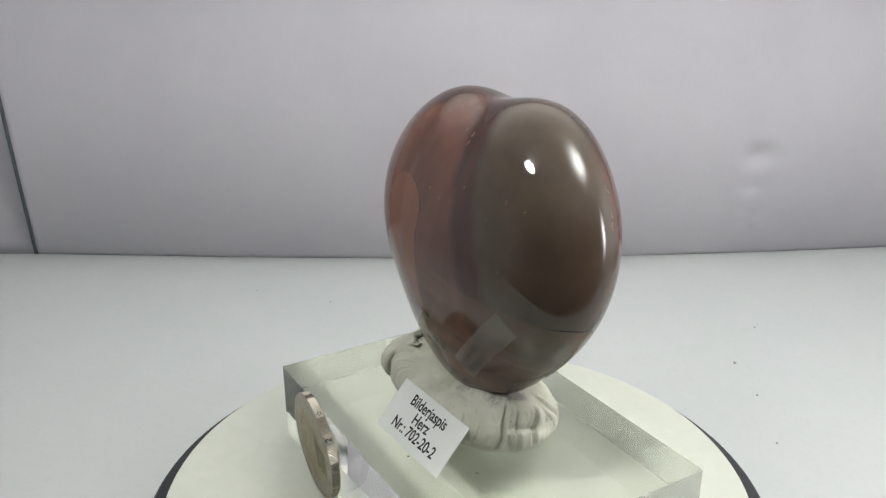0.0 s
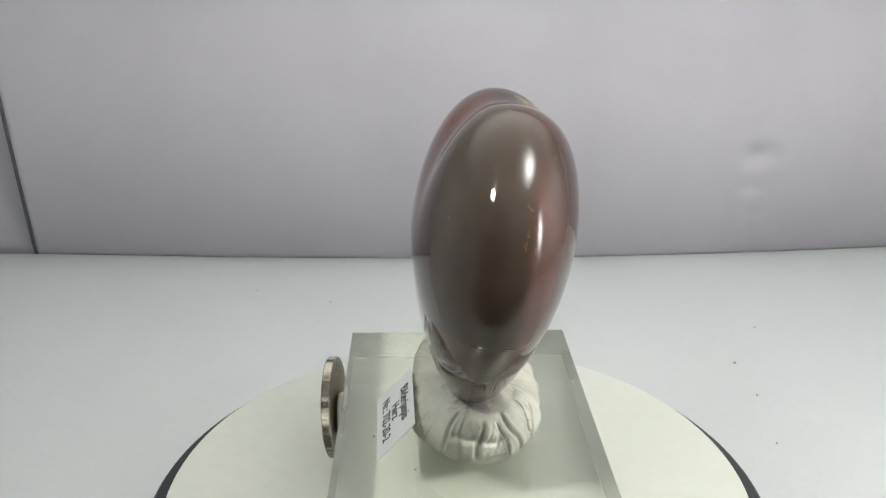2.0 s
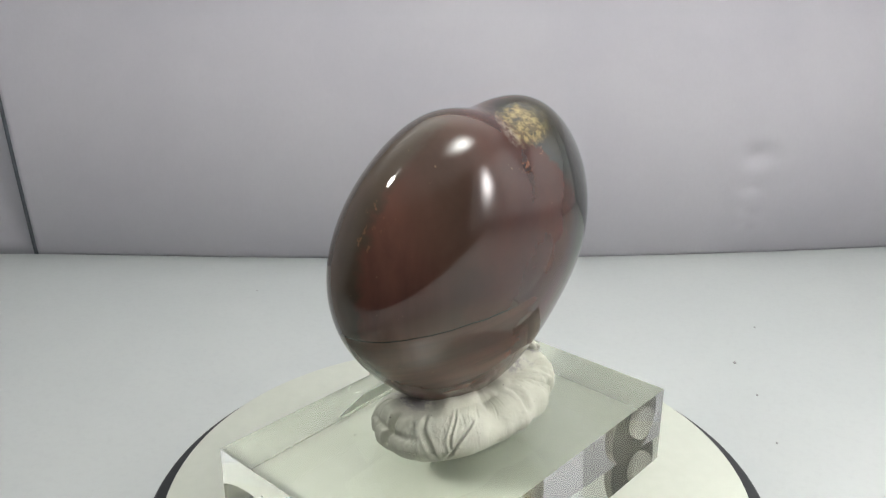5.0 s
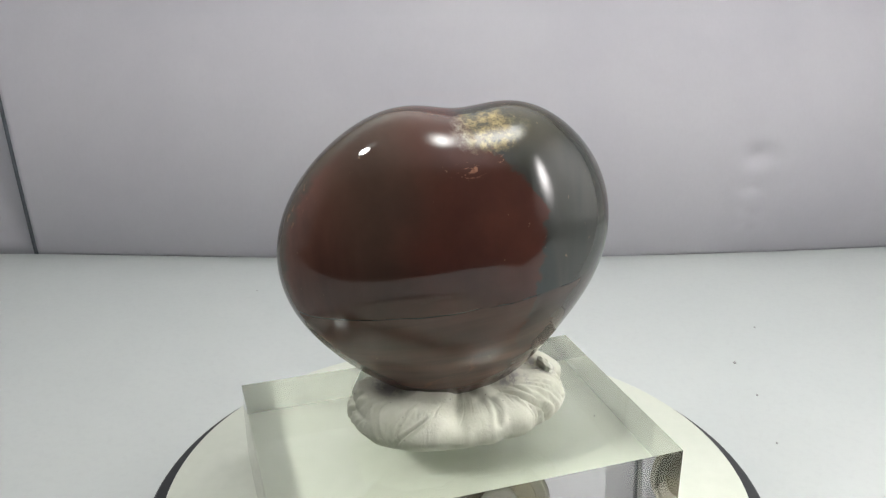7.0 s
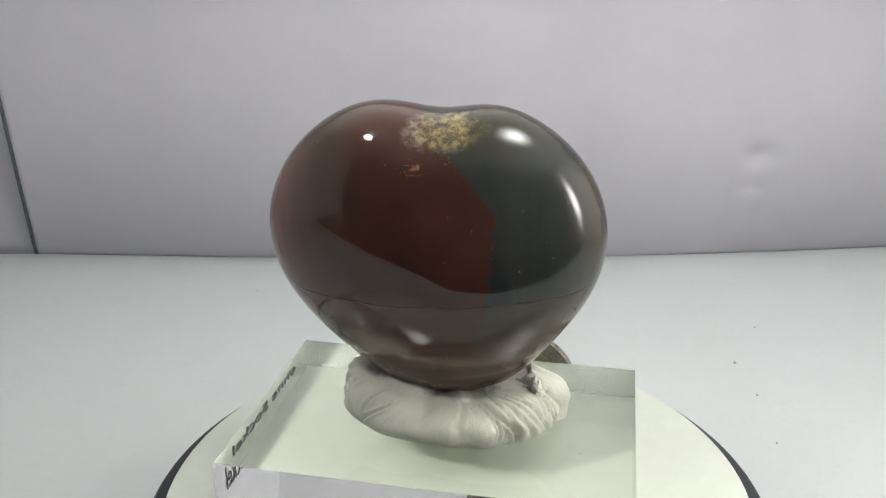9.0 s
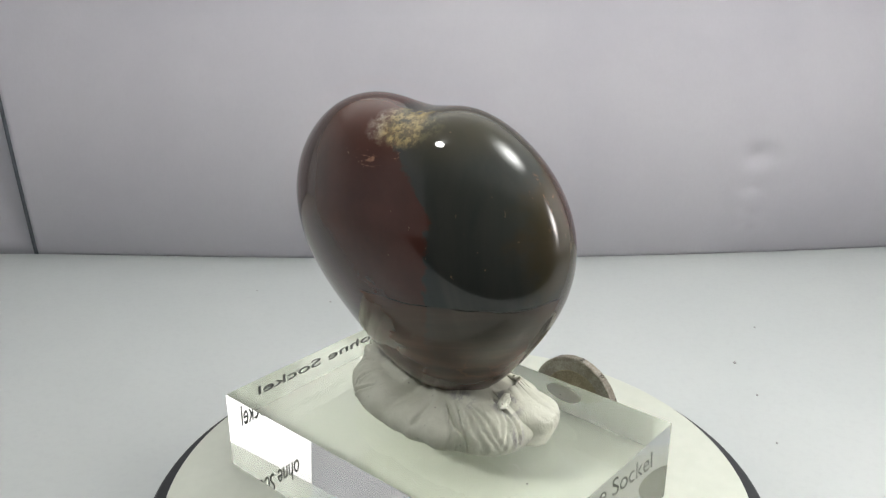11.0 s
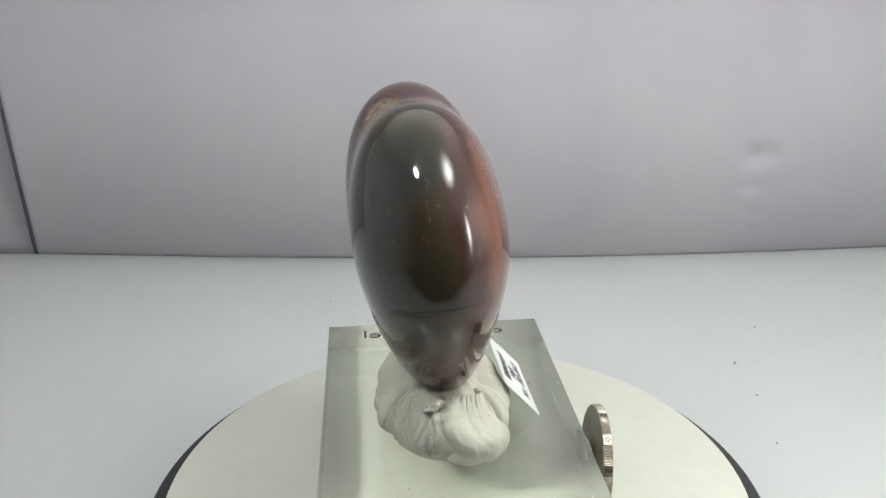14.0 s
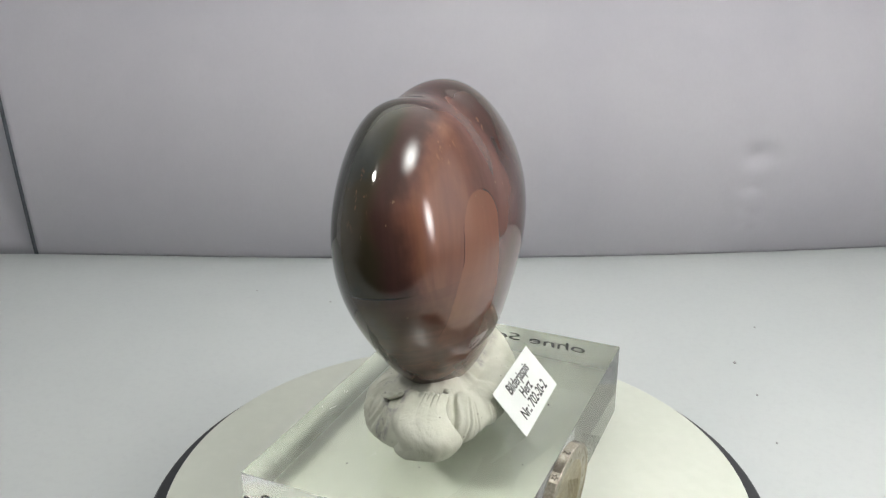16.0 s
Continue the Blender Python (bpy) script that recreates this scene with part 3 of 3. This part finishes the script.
def build_coin():
    m = pose(-46.06e-3, 20.91e-3, 0, 0, 0, BLOCK_YAW) @ pose(0.0283, -0.0029, 0.01325, 0, 0, -3.87) @ pose(0, 0, 0, 93.46) @ pose(0, 0, 0.0011)
    base = empty("coin", m, "two-coloured metal coin standing on edge against the block", "coin")
    r, t = 0.012875, 0.0022
    ring = [(0.0093, 0.0002), (0.0118, 0.0002), (0.0121, 0.0), (r - 0.0002, 0.0), (r, 0.0002), (r, t - 0.0002), (r - 0.0002, t), (0.0121, t), (0.0118, t - 0.0002), (0.0093, t - 0.0002)]
    bm = lathe([(q, z - t) for q, z in ring], 480)
    for v in bm.verts:
        turn = math.degrees(math.atan2(v.co.y, v.co.x)) % 360
        if math.hypot(v.co.x, v.co.y) > r - 0.00001 and round(turn * 480 / 360) % 2 and (turn % 30) > 10:
            v.co.x *= 0.992
            v.co.y *= 0.992
    part("ring", bm, NICKEL, base, "worn silver-coloured outer ring", smooth=False)
    core = part("core", lathe([(0, 0.0003 - t), (0.0090, 0.0003 - t), (0.0093, 0.0002 - t), (0.0093, -0.0002), (0.0090, -0.0003), (0, -0.0003)], 96), BRASS, base, "worn yellowish core")
    lettering("numeral", "2", 0.0125, BRASS, core, pose(-0.0036, 0.0, -0.00026), "raised numeral")
    for k in range(12):
        a = math.radians(30 * k + 5)
        m = Matrix((Vector((-math.sin(a), math.cos(a), 0)), Vector((0, 0, 1)), Vector((math.cos(a), math.sin(a), 0)))).transposed().to_4x4()
        m = Matrix.Translation(((r + 0.00003) * math.cos(a), (r + 0.00003) * math.sin(a), -t / 2)) @ m
        if k % 2:
            lettering("edge_mark", "2", 0.0021, STRUCK, base, m, "dark struck numeral on the edge", bold=0.00004)
        else:
            mark = part("edge_mark", star_outline(0.00085), STRUCK, base, "dark struck star on the edge", smooth=False)
            mark.matrix_basis = m
    for k in range(12):
        a = math.radians(30 * k)
        star = bmesh.new()
        bmesh.ops.create_cone(star, cap_ends=True, segments=5, radius1=0.0007, radius2=0.0004, depth=0.00016,
                              matrix=Matrix.Translation((0.01055 * math.cos(a), 0.01055 * math.sin(a), -0.00018)))
        part("star", star, NICKEL, base, smooth=False)
    for k in range(7):
        stroke = box(-0.00009, -0.0050 + 0.0004 * (k % 3), 0, 0.00009, 0.0052 - 0.0006 * k, 0.00008, 0.00003, 1)
        bar = part("relief_line", stroke, BRASS, core, smooth=False)
        bar.matrix_basis = pose(0.0012 + 0.0010 * k, 0.0, -0.0003, 0, 0, 9)
    return base


def build_pad():
    m = pose(-46.06e-3, 20.91e-3, 0, 0, 0, BLOCK_YAW) @ pose(0.0300, -0.0018, 0.0122, 90, 0, 0)
    pad = mesh_object("putty_pad", lathe([(0, -0.0021), (0.0048, -0.0021), (0.0053, -0.0017), (0.0054, -0.0008), (0.0052, -0.0002), (0.0047, 0), (0, 0)], 48), PAD)
    pad.matrix_basis = m
    return tagged(pad, "grey putty pad that holds the coin on the block", "putty pad")


def build_label():
    # along the lower edge, up the card, out of its face
    ex = Vector((14.71, -21.76, 0)).normalized()
    up = Vector((7.0, 4.6, 9.2))
    up = (up - ex * up.dot(ex)).normalized()
    out = ex.cross(up)
    foot = Vector((-11.6, -17.0, 20.45)) / 1000
    m = Matrix.Translation(foot) @ Matrix((ex, up, out)).transposed().to_4x4()
    base = empty("paper_label", m, "white paper label with black lettering leaning on the putty", "label")
    part("card", box(-0.0129, 0, -0.0002, 0.0129, 0.0125, 0), PAPER, base, smooth=False)
    for text, y in (("Bilderjaspis", 0.0096), ("Herz", 0.0064), ("Nr.: 702-20-2", 0.0032)):
        lettering("lettering", text, 0.0037, INK, base, pose(0, y, 0.00003), narrow=0.84, bold=0.00006)
    return base


def build_crumbs():
    for x, y, size in ((0.1056, 0.1138, 0.0008), (0.1229, 0.1447, 0.0005), (0.1066, 0.0900, 0.0005), (-0.0561, 0.1680, 0.0005), (-0.0913, 0.1800, 0.0004), (0.1033, 0.0598, 0.0005)):
        bm = bmesh.new()
        bmesh.ops.create_icosphere(bm, subdivisions=2, radius=size, matrix=Matrix.Diagonal((1.3, 0.8, 0.35, 1)))
        for v in bm.verts:
            v.co *= 1 + 0.35 * noise.noise(v.co * 2200 + Vector((x * 90, y * 90, 0)))
        crumb = mesh_object("crumb", bm, CRUMB)
        crumb.matrix_basis = pose(x, y, TABLE_Z + size * 0.2, 0, 0, 700 * x)
        tagged(crumb, "tiny grey crumb lying on the tabletop", "crumb", "crumbs on the tabletop")


build_setting()
build_crumbs()
turntable, plate = build_turntable()
block = build_block()
stone = build_stone()
putty = build_putty()
tape = build_tape(stone)
coin = build_coin()
pad = build_pad()
label = build_label()


def motions():
    for thing in (plate, block, stone, putty, coin, pad, label, tape):
        start = thing.matrix_basis.copy()
        walk(thing, [(k * 0.1, pose(0, 0, 0, 0, 0, -TURN * k * 0.1) @ start) for k in range(161)])


motions()
